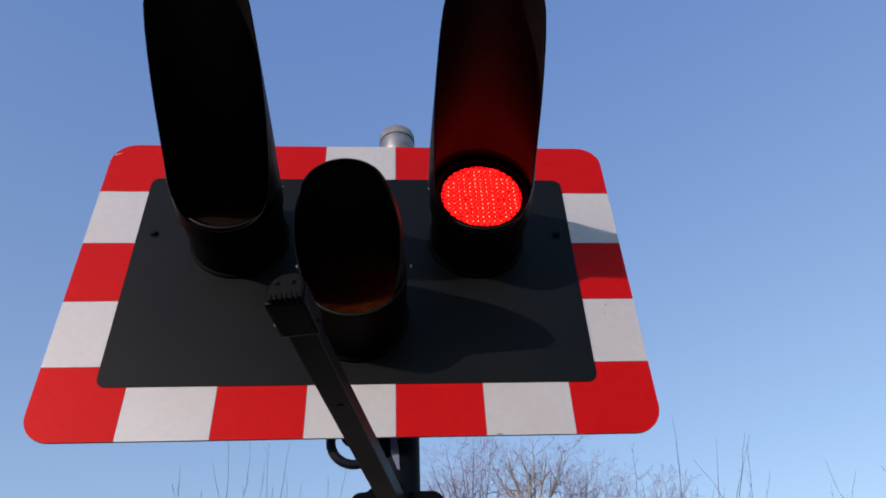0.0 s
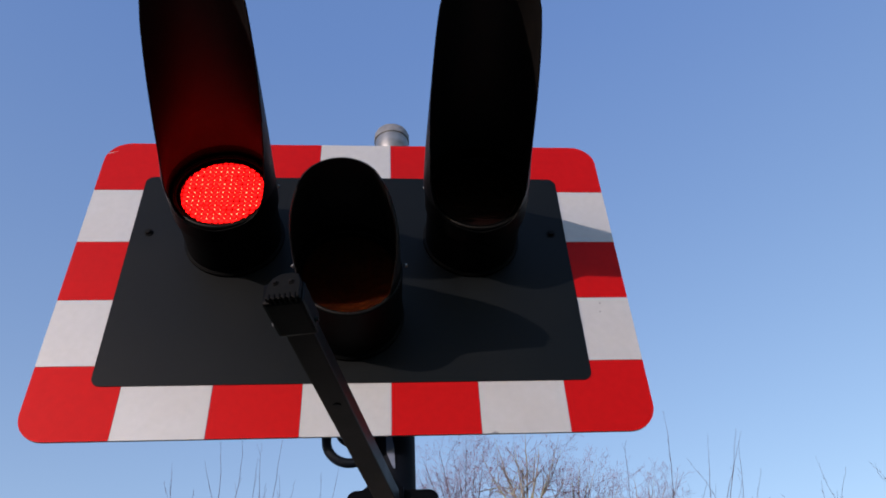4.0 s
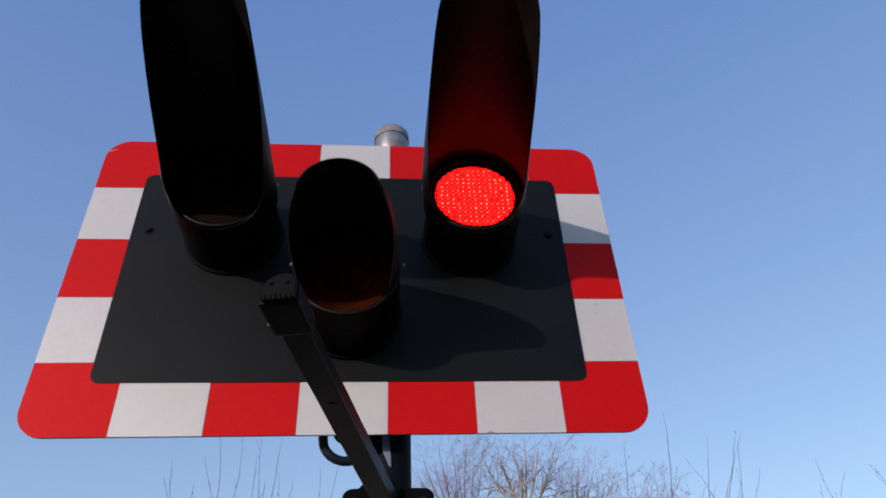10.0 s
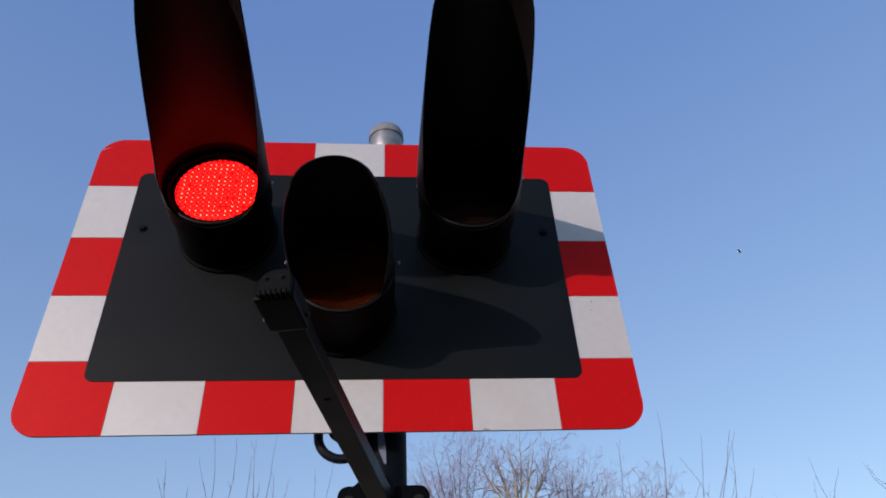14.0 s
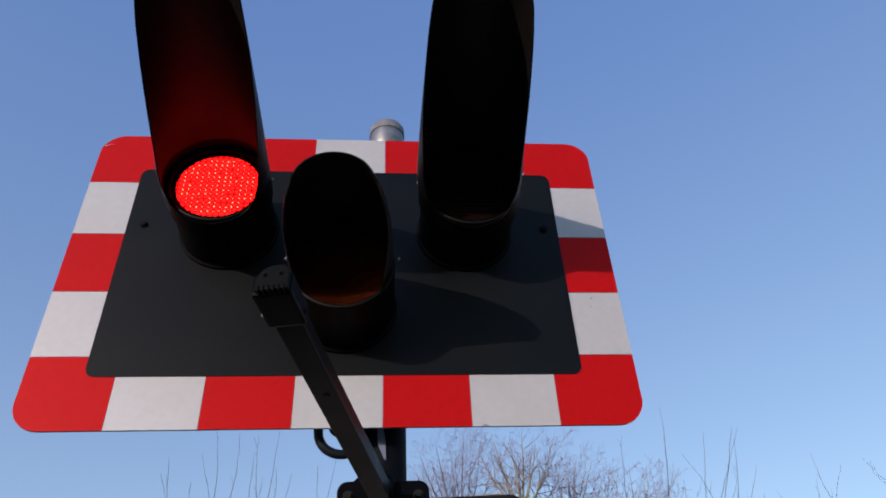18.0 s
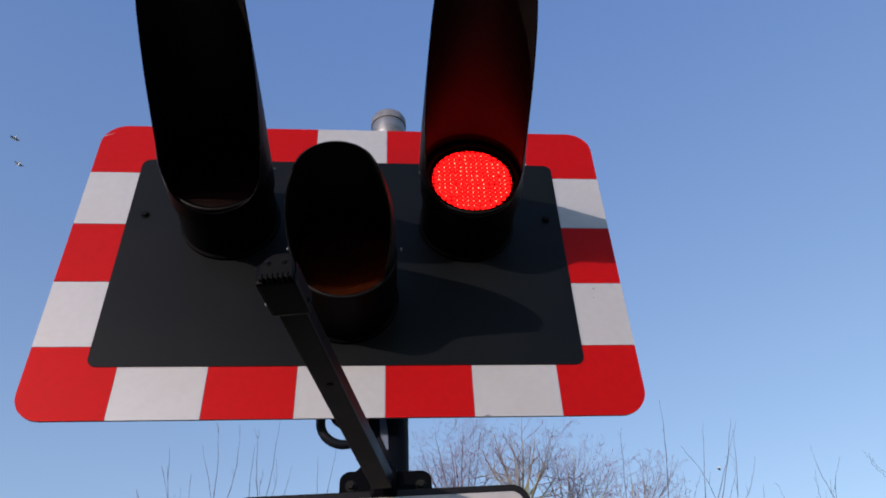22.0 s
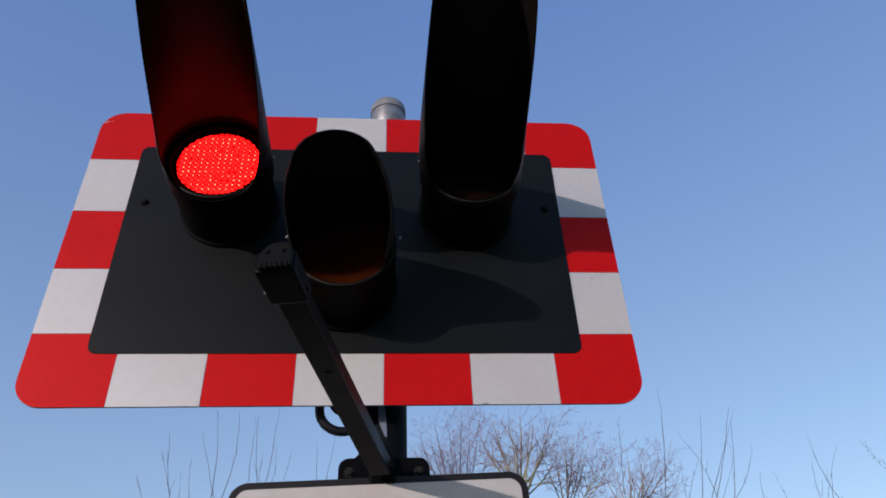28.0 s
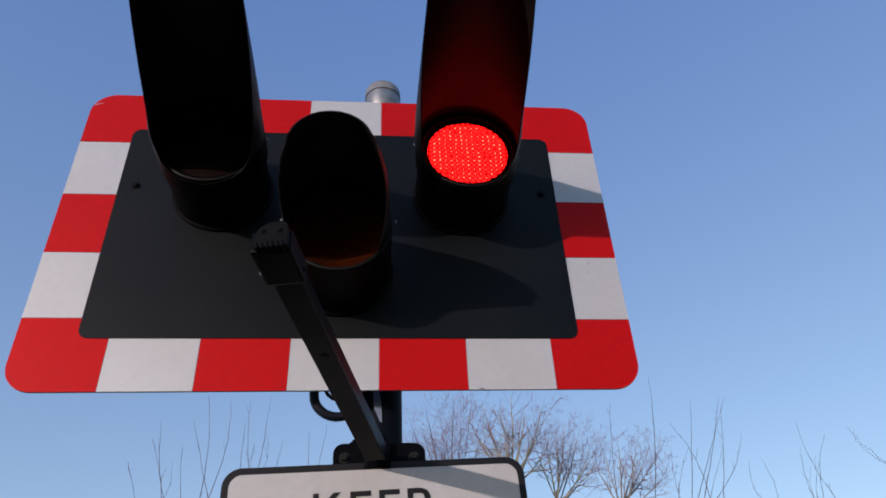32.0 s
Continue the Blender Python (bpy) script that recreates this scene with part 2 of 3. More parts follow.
# ---- mesh helpers ----
def part(name, bm, mat, parent=None, label="", at=None, smooth=None):
    """Links a bmesh as one mesh object under a thing or a part."""
    me = bpy.data.meshes.new(name)
    bm.to_mesh(me)
    bm.free()
    for mm in (mat if isinstance(mat, (list, tuple)) else [mat]):
        me.materials.append(mm)
    if smooth is not None:
        me.polygons.foreach_set("use_smooth", [True] * len(me.polygons))
        me.set_sharp_from_angle(angle=radians(smooth))
    ob = new(name, me)
    ob.parent = parent
    if at is not None:
        ob.matrix_basis = at
    if label:
        ob["label"] = label
    return ob


def thing(name, m, label, category, group="", kind=""):
    ob = new(name)
    ob.empty_display_size = 0.1
    ob.matrix_basis = m
    return tagged(ob, label, category, group, kind)


def box(sx, sy, sz, at=(0, 0, 0), bevel=0.0):
    own = bmesh.new()
    bmesh.ops.create_cube(own, size=1, matrix=Matrix.Diagonal((sx, sy, sz, 1)))
    if bevel:
        bmesh.ops.bevel(own, geom=own.edges[:], offset=bevel, segments=2, affect="EDGES", profile=0.6)
    own.transform(Matrix.Translation(at))
    return own


def join(*bms):
    out = bmesh.new()
    for b in bms:
        me = bpy.data.meshes.new("tmp")
        b.to_mesh(me)
        b.free()
        out.from_mesh(me)
        bpy.data.meshes.remove(me)
    return out


def lathe(profile, n=48, axis="z", cap=True):
    """Turns a profile of (radius, height) about an axis; height runs along it."""
    bm = bmesh.new()
    rings = []
    for r, h in profile:
        ring = []
        for i in range(n):
            a = 2 * math.pi * i / n
            c, s = r * math.cos(a), r * math.sin(a)
            ring.append(bm.verts.new((c, s, h) if axis == "z" else (c, -h, s)))
        rings.append(ring)
    for a, b in zip(rings, rings[1:]):
        for i in range(n):
            j = (i + 1) % n
            bm.faces.new((a[i], a[j], b[j], b[i]))
    for ring, flip in ((rings[0], True), (rings[-1], False)):
        if cap and (ring[0].co - ring[n // 2].co).length > 1e-4:
            bm.faces.new(ring[::-1] if flip else ring)
    bmesh.ops.remove_doubles(bm, verts=bm.verts, dist=1e-6)
    bmesh.ops.recalc_face_normals(bm, faces=bm.faces)
    return bm


def hexbolt(r=0.007, h=0.006):
    """A bolt head with its washer, pointing along -y."""
    w = lathe([(0.0, 0.0), (r * 1.5, 0.0), (r * 1.5, 0.0015), (0.0, 0.0015)], 20, "y")
    hd = lathe([(r, 0.0015), (r, h * 0.85), (r * 0.85, h)], 6, "y")
    return join(w, hd)


def slab(outline, y0, y1):
    """A flat plate from an outline in x and z, between two depths; y0 faces the viewer."""
    bm = bmesh.new()
    f = [bm.verts.new((x, y0, z)) for x, z in outline]
    k = [bm.verts.new((x, y1, z)) for x, z in outline]
    bm.faces.new(f)
    bm.faces.new(k[::-1])
    n = len(f)
    for i in range(n):
        j = (i + 1) % n
        bm.faces.new((f[i], k[i], k[j], f[j]))
    bmesh.ops.recalc_face_normals(bm, faces=bm.faces)
    return bm


def arc(cx, cz, r, a0, a1, n=10):
    return [(cx + r * math.cos(radians(a0 + (a1 - a0) * i / n)), cz + r * math.sin(radians(a0 + (a1 - a0) * i / n))) for i in range(n + 1)]


def round_rect(x0, z0, x1, z1, r, n=10):
    return (arc(x1 - r, z1 - r, r, 0, 90, n) + arc(x0 + r, z1 - r, r, 90, 180, n)
            + arc(x0 + r, z0 + r, r, 180, 270, n) + arc(x1 - r, z0 + r, r, 270, 360, n))


def tube(points, radius, n=12, cap=True):
    """A round bar through a row of points; radius may vary."""
    bm = bmesh.new()
    pts = [Vector(p) for p in points]
    rings, side = [], None
    for i, p in enumerate(pts):
        d = (pts[min(i + 1, len(pts) - 1)] - pts[max(i - 1, 0)]).normalized()
        side = d.orthogonal() if side is None else (side - d * side.dot(d))
        side.normalize()
        up = d.cross(side)
        r = radius[i] if isinstance(radius, (list, tuple)) else radius
        rings.append([bm.verts.new(p + r * (math.cos(2 * math.pi * k / n) * side + math.sin(2 * math.pi * k / n) * up)) for k in range(n)])
    for a, b in zip(rings, rings[1:]):
        for k in range(n):
            bm.faces.new((a[k], a[(k + 1) % n], b[(k + 1) % n], b[k]))
    if cap:
        bm.faces.new(rings[0][::-1])
        bm.faces.new(rings[-1])
    return bm


# ---- ground: verge, road and kerb; below the view ----
def build_ground():
    bm = bmesh.new()
    bmesh.ops.create_grid(bm, x_segments=40, y_segments=40, size=1500)
    tagged(part("ground", bm, GRASS), "rough winter grass verge reaching to the horizon", "ground", kind="structure")
    bm = box(3000, 6.0, 0.02, (0, -4.4, 0.012))
    tagged(part("road", bm, ASPHALT), "worn dark asphalt road beside the crossing signal", "road", kind="structure")
    bm = box(200, 0.125, 0.12, (0, -1.33, 0.06), 0.012)
    tagged(part("kerb", bm, CONCRETE), "grey concrete kerb between road and footway", "kerb", kind="structure")
    bm = box(200, 2.2, 0.1, (0, -0.16, 0.05), 0.004)
    tagged(part("pavement", bm, ASPHALT), "dark asphalt footway under the signal post", "pavement", kind="structure")


build_ground()

# ---- signal post ----
POLE_X, POLE_Y = 0.093, 0.105


def build_post():
    p = thing("signal_post", pose(POLE_X, POLE_Y, 0.1), "dark painted round steel post with a galvanised cap", "post")
    part("pole", lathe([(0.0445, 0.0), (0.0445, 3.041)], 40), POST_PAINT, p, smooth=40)
    part("base_flange", lathe([(0.11, 0.0), (0.11, 0.015), (0.06, 0.02), (0.05, 0.06), (0.0445, 0.06)], 40), POST_PAINT, p, smooth=30)
    part("post_collar", lathe([(0.0450, 2.98), (0.0463, 2.982), (0.0463, 3.057), (0.0455, 3.061)], 48), COLLAR_STEEL, p, "pale galvanised steel collar", smooth=35)
    part("post_cap", lathe([(0.0450, 3.051), (0.0490, 3.053), (0.0490, 3.073), (0.045, 3.083), (0.034, 3.090), (0.0, 3.094)], 48), CAP_GREY, p, "weathered grey cap", smooth=35)
    # added strip in sky colour, for the gap of sky beside the post
    part("sky_gap_strip", slab([(-0.016, 2.175), (-0.006, 2.175), (0.001, 2.133), (0.003, 2.091), (-0.001, 2.092), (-0.014, 2.124)], -0.0485, -0.0445), SKY_STRIP, p, "pale blue-grey strip standing in for sky beside the post")
    return p


build_post()

# ---- backboard with its red and white border ----
BX, BZ0, BZ1 = 0.620, 2.233, 3.030          # outer edge
PX, PZ0, PZ1 = 0.503, 2.347, 2.9117          # edge of the dark panel
COLS = [0.0886 * k for k in (-5, -3, -1, 1, 3, 5)]
ROWS = [BZ0 + 0.1594 * k for k in (1, 2, 3, 4)]


def build_board():
    b = thing("signal_backboard", pose(0, 0, 0), "dark grey signal backboard with a red and white chequered border", "backboard")
    part("backing_plate", slab(round_rect(-BX, BZ0, BX, BZ1, 0.058), 0.0, 0.004), BACKING, b, "thin aluminium backing plate")
    part("panel", slab(round_rect(-PX - 0.001, PZ0 - 0.001, PX + 0.001, PZ1 + 0.001, 0.02), -0.0032, 0.0), PANEL_GREY, b, "dark grey matt panel")
    e = 0.0006                                # hairline joint between the sheets
    y0 = -0.0014
    for zlo, zhi in ((BZ0, PZ0), (PZ1, BZ1)):
        for i in range(5):
            mat = WHITE_SHEET if i % 2 == 0 else RED_SHEET
            part("border_square", slab([(COLS[i] + e, zlo), (COLS[i + 1] - e, zlo), (COLS[i + 1] - e, zhi), (COLS[i] + e, zhi)], y0, 0.0), mat, b)
    for xlo, xhi in ((-BX, -PX), (PX, BX)):
        for i in range(3):
            mat = WHITE_SHEET if i % 2 == 0 else RED_SHEET
            part("border_square", slab([(xlo, ROWS[i] + e), (xhi, ROWS[i] + e), (xhi, ROWS[i + 1] - e), (xlo, ROWS[i + 1] - e)], y0, 0.0), mat, b)
    for sx in (-1, 1):
        for top in (0, 1):
            r = 0.058
            zo, zi, zr = (BZ1, PZ1, ROWS[3] + e) if top else (BZ0, PZ0, ROWS[0] - e)
            sz = 1 if top else -1
            a = [(sx * (BX - r + r * math.cos(radians(k))), zo + sz * (-r + r * math.sin(radians(k)))) for k in range(0, 91, 9)]
            out = [(sx * BX, zr)] + a + [(sx * (COLS[5] + e), zo), (sx * (COLS[5] + e), zi), (sx * (PX - 0.022), zi), (sx * (PX - 0.022), zi - sz * 0.022), (sx * PX, zi - sz * 0.022), (sx * PX, zr)]
            part("border_corner", slab(out, y0, 0.0), RED_SHEET, b)
    for x, z in ((-0.466, 2.737), (0.470, 2.734)):
        part("panel_bolt", hexbolt(0.007, 0.007), BOLT_DARK, b, at=pose(x, -0.0032, z))
    for z in (2.42, 2.83):
        part("stiffening_rail", box(1.1, 0.02, 0.04, (0, 0.0145, z), 0.002), BACKING, b)
        part("post_bracket", join(box(0.13, 0.03, 0.05, (POLE_X, 0.04, z), 0.003),), POST_PAINT, b)
    # scratch in the upper corner's sheet
    part("scuff", slab([(-0.6145, 2.9945), (-0.600, 2.9997), (-0.591, 3.0012), (-0.601, 2.9983), (-0.6125, 2.9925)], -0.0017, -0.0014), WHITE_SHEET, b, "pale scuff in the red sheet")
    part("dirt_smudge", slab([(0.283, 2.2335), (0.299, 2.2335), (0.297, 2.2355), (0.291, 2.2372), (0.286, 2.2352)], -0.0017, -0.0014), CAP_GREY, b, "grey smudge of dirt")
    for x, z, k in ((0.5545, 2.5365, 1.0), (0.5505, 2.5135, 0.8)):
        part("dirt_speck", slab([(x - 0.002 * k, z - 0.0015 * k), (x + 0.001 * k, z - 0.002 * k), (x + 0.002 * k, z + 0.0005 * k), (x - 0.0005 * k, z + 0.002 * k)], -0.0017, -0.0014), CAP_GREY, b, "small grey speck of dirt")
    return b


build_board()


# ---- signal lamps ----
def hood_mesh(length, radius, tip_radius, edge, shift=0.0, drop=0.0, taper=1.3, swerve=1.0, lean=0.0, start=0.08, wall=0.0025, back=0.03, na=36):
    """A hood along -y: a tapering tube whose lower edge, at the height edge(s) from its axis, rises towards its tip."""
    bm = bmesh.new()
    outer, inner = [], []
    stops = [-back, 0.004] + [0.004 + 0.036 * i / 24 for i in range(1, 25)] + [0.04 + (length - 0.06) * i / 20 for i in range(1, 21)] + [length - 0.02 + 0.002 * i for i in range(1, 11)]
    if edge(0.0) > -0.15:
        stops = [-back] + [-0.014 + 0.046 * i / 30 for i in range(31)] + [s for s in stops if s > 0.034]
    ns = len(stops) - 1
    for s in stops:
        k = max(0.0, (s - start) / (length - start))
        r = radius + (tip_radius - radius) * k ** taper
        h = max(-1.0, min(0.999, edge(s) / r))
        a = math.acos(h) if h > -1 else math.pi
        dx, dz = shift * k ** swerve + lean * min(1.0, max(0.0, s / 0.04)), -drop * k
        ro, ri = [], []
        for j in range(na + 1):
            t = -a + 2 * a * j / na
            for rr, row in ((r, ro), (r - wall, ri)):
                row.append(bm.verts.new((rr * math.sin(t) + dx, -s, rr * math.cos(t) + dz)))
        outer.append(ro)
        inner.append(ri)
    for i in range(ns):
        for j in range(na):
            bm.faces.new((outer[i][j], outer[i][j + 1], outer[i + 1][j + 1], outer[i + 1][j]))
            bm.faces.new((inner[i][j], inner[i + 1][j], inner[i + 1][j + 1], inner[i][j + 1]))
        for j in (0, na):
            bm.faces.new((outer[i][j], outer[i + 1][j], inner[i + 1][j], inner[i][j]))
    for i in (0, ns):
        for j in range(na):
            bm.faces.new((outer[i][j], outer[i][j + 1], inner[i][j + 1], inner[i][j]))
    bmesh.ops.remove_doubles(bm, verts=bm.verts, dist=1e-6)
    bmesh.ops.recalc_face_normals(bm, faces=bm.faces)
    return bm


def ramp(points):
    def f(s):
        if s <= points[0][0]:
            return points[0][1]
        for (a, ha), (b, hb) in zip(points, points[1:]):
            if s <= b:
                k = (s - a) / (b - a)
                return ha + (hb - ha) * k
        return points[-1][1]
    return f


RED_EDGE = ramp([(0.008, -0.2), (0.0085, -0.1185), (0.010, -0.1177), (0.0115, -0.1123), (0.014, -0.1035), (0.02, -0.0915), (0.03, -0.080), (0.055, -0.062),
                 (0.10, -0.050), (0.16, -0.040), (0.25, -0.020), (0.35, 0.0), (0.44, 0.018), (0.50, 0.034), (0.515, 0.048), (0.525, 0.066), (0.53, 0.084)])
AMBER_EDGE = ramp([(-0.011, -0.2), (-0.0105, -0.1138), (-0.009, -0.1128), (-0.007, -0.1076), (-0.004, -0.099), (0.001, -0.0885), (0.008, -0.0765), (0.022, -0.065),
                   (0.055, -0.054), (0.105, -0.039), (0.165, -0.021), (0.235, -0.004), (0.242, 0.006), (0.246, 0.02)])


def build_lamp(x, y, z, k, lit, hood, label):
    """A lamp whose lens plane stands -y in front of the board; k scales its bore of about 0.2 m."""
    lamp = thing("signal_lamp", pose(x, y, z), label, "signal lamp", "lamps on the backboard")
    b, r = y + 0.0035, k * 0.1015
    part("housing", lathe([(0.0, b), (k * 0.112, b), (k * 0.119, b), (k * 0.119, b + 0.006), (k * 0.113, b + 0.010), (k * 0.113, -0.02), (k * 0.1125, 0.008),
                           (k * 0.1105, 0.010), (k * 0.1035, 0.010), (r, 0.006), (r, b + 0.008), (0.0, b + 0.008)], 64, "y"), HOUSING_BLACK, lamp, smooth=35)
    shade = part("hood", hood, [HOOD_BLACK, HOUSING_BLACK], lamp, "long matt black hood", smooth=40)
    for p_ in shade.data.polygons:                # housing black on its collar; past it, the unlit hood root is painted in
        p_.material_index = 1 if p_.center.y > -0.034 else 0
    part("lens_lip", lathe([(k * 0.1105, 0.0098), (k * 0.1088, 0.0116), (k * 0.1068, 0.0116), (k * 0.1055, 0.0098)], 64, "y", False), LIP_GREY, lamp, "worn grey lip round the lens", smooth=50)
    for sx in (-1, 1):
        part("hood_screw", hexbolt(0.003, 0.004), BOLT_STEEL, lamp, "bright steel screw", at=pose(sx * k * 0.1195, 0.0, 0.02, 0, 0, 90 * sx))
    if lit:
        rd = r * 0.918
        part("lens_bezel", lathe([(r - 0.0002, 0.006), (rd + 0.0012, 0.003), (rd + 0.0012, -0.002), (r - 0.0002, -0.003), (r - 0.0002, 0.006)], 64, "y", False), HOUSING_BLACK, lamp, "black bezel ring", smooth=35)
        rng = random.Random(int(1000 * (x + 2)))
        # added turning disc stands in for switching: glowing front, dark back as the unlit lens
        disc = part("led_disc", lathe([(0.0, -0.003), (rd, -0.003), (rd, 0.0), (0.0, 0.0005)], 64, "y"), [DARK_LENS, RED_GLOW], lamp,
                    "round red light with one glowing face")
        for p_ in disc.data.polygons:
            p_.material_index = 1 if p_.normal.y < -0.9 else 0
        dots = []
        step = k * 0.0128
        for i in range(-8, 9):
            for j in range(-8, 9):
                u, w = i * step, j * step
                if math.hypot(u, w) < rd - 0.005 and rng.random() > 0.06:
                    q = rng.choice((0.35, 0.55, 0.75, 0.95))
                    d = lathe([(0.0018 * q, 0.0), (0.0014 * q, 0.0012), (0.0, 0.0018)], 8, "y")
                    d.transform(pose(u + rng.uniform(-0.0007, 0.0007), -0.0002, w + rng.uniform(-0.0007, 0.0007)))
                    dots.append(d)
        part("diode_grid", join(*dots), LED_GLOW, disc, "grid of bright red diodes")["kind"] = "stuff"
        ribs = []
        for i in range(-8, 9):
            w = k * 0.0098 * i
            half = math.sqrt(max(0.0, (rd - 0.004) ** 2 - w * w))
            ribs.append(box(2 * half, 0.0012, 0.003, (0, 0.0034, w)))
        part("lens_ribs", join(*ribs), DARK_LENS, disc, "dark red ribbed disc back standing in for the unlit lens")["kind"] = "stuff"
        return lamp, disc
    part("lens", lathe([(0.0, -0.034), (r - 0.001, -0.034), (r - 0.001, 0.0), (k * 0.08, -0.009), (k * 0.055, -0.019), (k * 0.028, -0.026), (0.0, -0.028)], 64, "y"), AMBER_LENS, lamp,
         "unlit dished amber lens", smooth=40)
    return lamp, None


def scaled(edge, k):
    return lambda s: k * edge(s / k)


def red_hood(tip_radius, shift, drop, taper, swerve, lean):
    return hood_mesh(0.50, 0.1128, tip_radius, scaled(RED_EDGE, 0.944), shift, drop, taper, swerve, lean)


def amber_hood():
    return hood_mesh(0.253, 0.1024, 0.0731, scaled(AMBER_EDGE, 0.934), -0.0035, 0.0019, 3.0, 1.0, -0.0018, 0.04)


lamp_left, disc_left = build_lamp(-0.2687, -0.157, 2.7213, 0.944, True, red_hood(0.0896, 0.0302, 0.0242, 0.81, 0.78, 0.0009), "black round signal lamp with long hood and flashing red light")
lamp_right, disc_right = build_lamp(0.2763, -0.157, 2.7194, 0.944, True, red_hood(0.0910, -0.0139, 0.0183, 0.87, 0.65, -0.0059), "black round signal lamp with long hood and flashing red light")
lamp_amber, _ = build_lamp(0.0057, -0.157, 2.5063, 0.934, False, amber_hood(), "black round signal lamp with short hood and unlit amber lens")


# ---- plate below the board ----
def build_sign():
    s = thing("warning_plate", pose(0.084, 0.02, 2.0973, 0, -1.7, 0), "white warning plate with black border and black lettering", "sign")
    w, h = 0.2775, 0.40
    part("plate", slab(round_rect(-w, -h, w, 0, 0.035), 0.0, 0.003), SIGN_BLACK, s, "black-edged plate")
    part("face", slab(round_rect(-w + 0.013, -h + 0.013, w - 0.013, -0.013, 0.023), -0.001, 0.0), SIGN_WHITE, s, "white reflective face")
    cu = bpy.data.curves.new("lettering", "FONT")
    cu.body, cu.size, cu.align_x, cu.align_y, cu.extrude = "KEEP", 0.0945, "CENTER", "TOP", 0.0004
    cu.space_character = 1.1
    cu.offset = 0.0006
    tmp = new("lettering", cu)
    bpy.context.view_layer.update()
    me = bpy.data.meshes.new_from_object(tmp.evaluated_get(bpy.context.evaluated_depsgraph_get()))
    bpy.data.objects.remove(tmp)
    me.materials.clear()
    me.materials.append(SIGN_BLACK)
    t = new("lettering", me)
    t.parent = s
    t.matrix_basis = pose(-0.0108, -0.0016, -0.0414, 90, -0.6, 0)
    t["label"] = "black capital letters KEEP"
    return s


build_sign()


# ---- clamp, arm and cable ----
def build_clamp():
    c = thing("post_clamp", pose(POLE_X - 0.002, POLE_Y, 2.104), "blue-black cast clamp bolted round the post", "clamp")
    out = round_rect(-0.087, -0.05, 0.087, 0.034, 0.02)
    part("front_plate", slab(out, -0.075, -0.045), CLAMP_PAINT, c)
    part("collar", lathe([(0.0445, -0.05), (0.06, -0.05), (0.06, 0.012), (0.056, 0.022), (0.0445, 0.024)], 40), CLAMP_PAINT, c, smooth=35)
    part("arm_boss", box(0.05, 0.02, 0.055, (-0.004, -0.082, 0.008), 0.006), CLAMP_PAINT, c)
    gus = [(0.0, 0.02), (-0.079, 0.022)] + [(-0.083 + 0.044 * math.sin(radians(a)), 0.072 - 0.044 * math.cos(radians(a))) for a in range(10, 91, 10)] + [(-0.030, 0.082), (0.0, 0.05)]
    part("gusset", slab(gus, -0.070, -0.050), CLAMP_PAINT, c)
    for x in (-0.066, 0.066):
        part("clamp_bolt", hexbolt(0.007, 0.008), BOLT_DULL, c, "dull grey bolt", at=pose(x, -0.075, 0.006))
    return c


build_clamp()


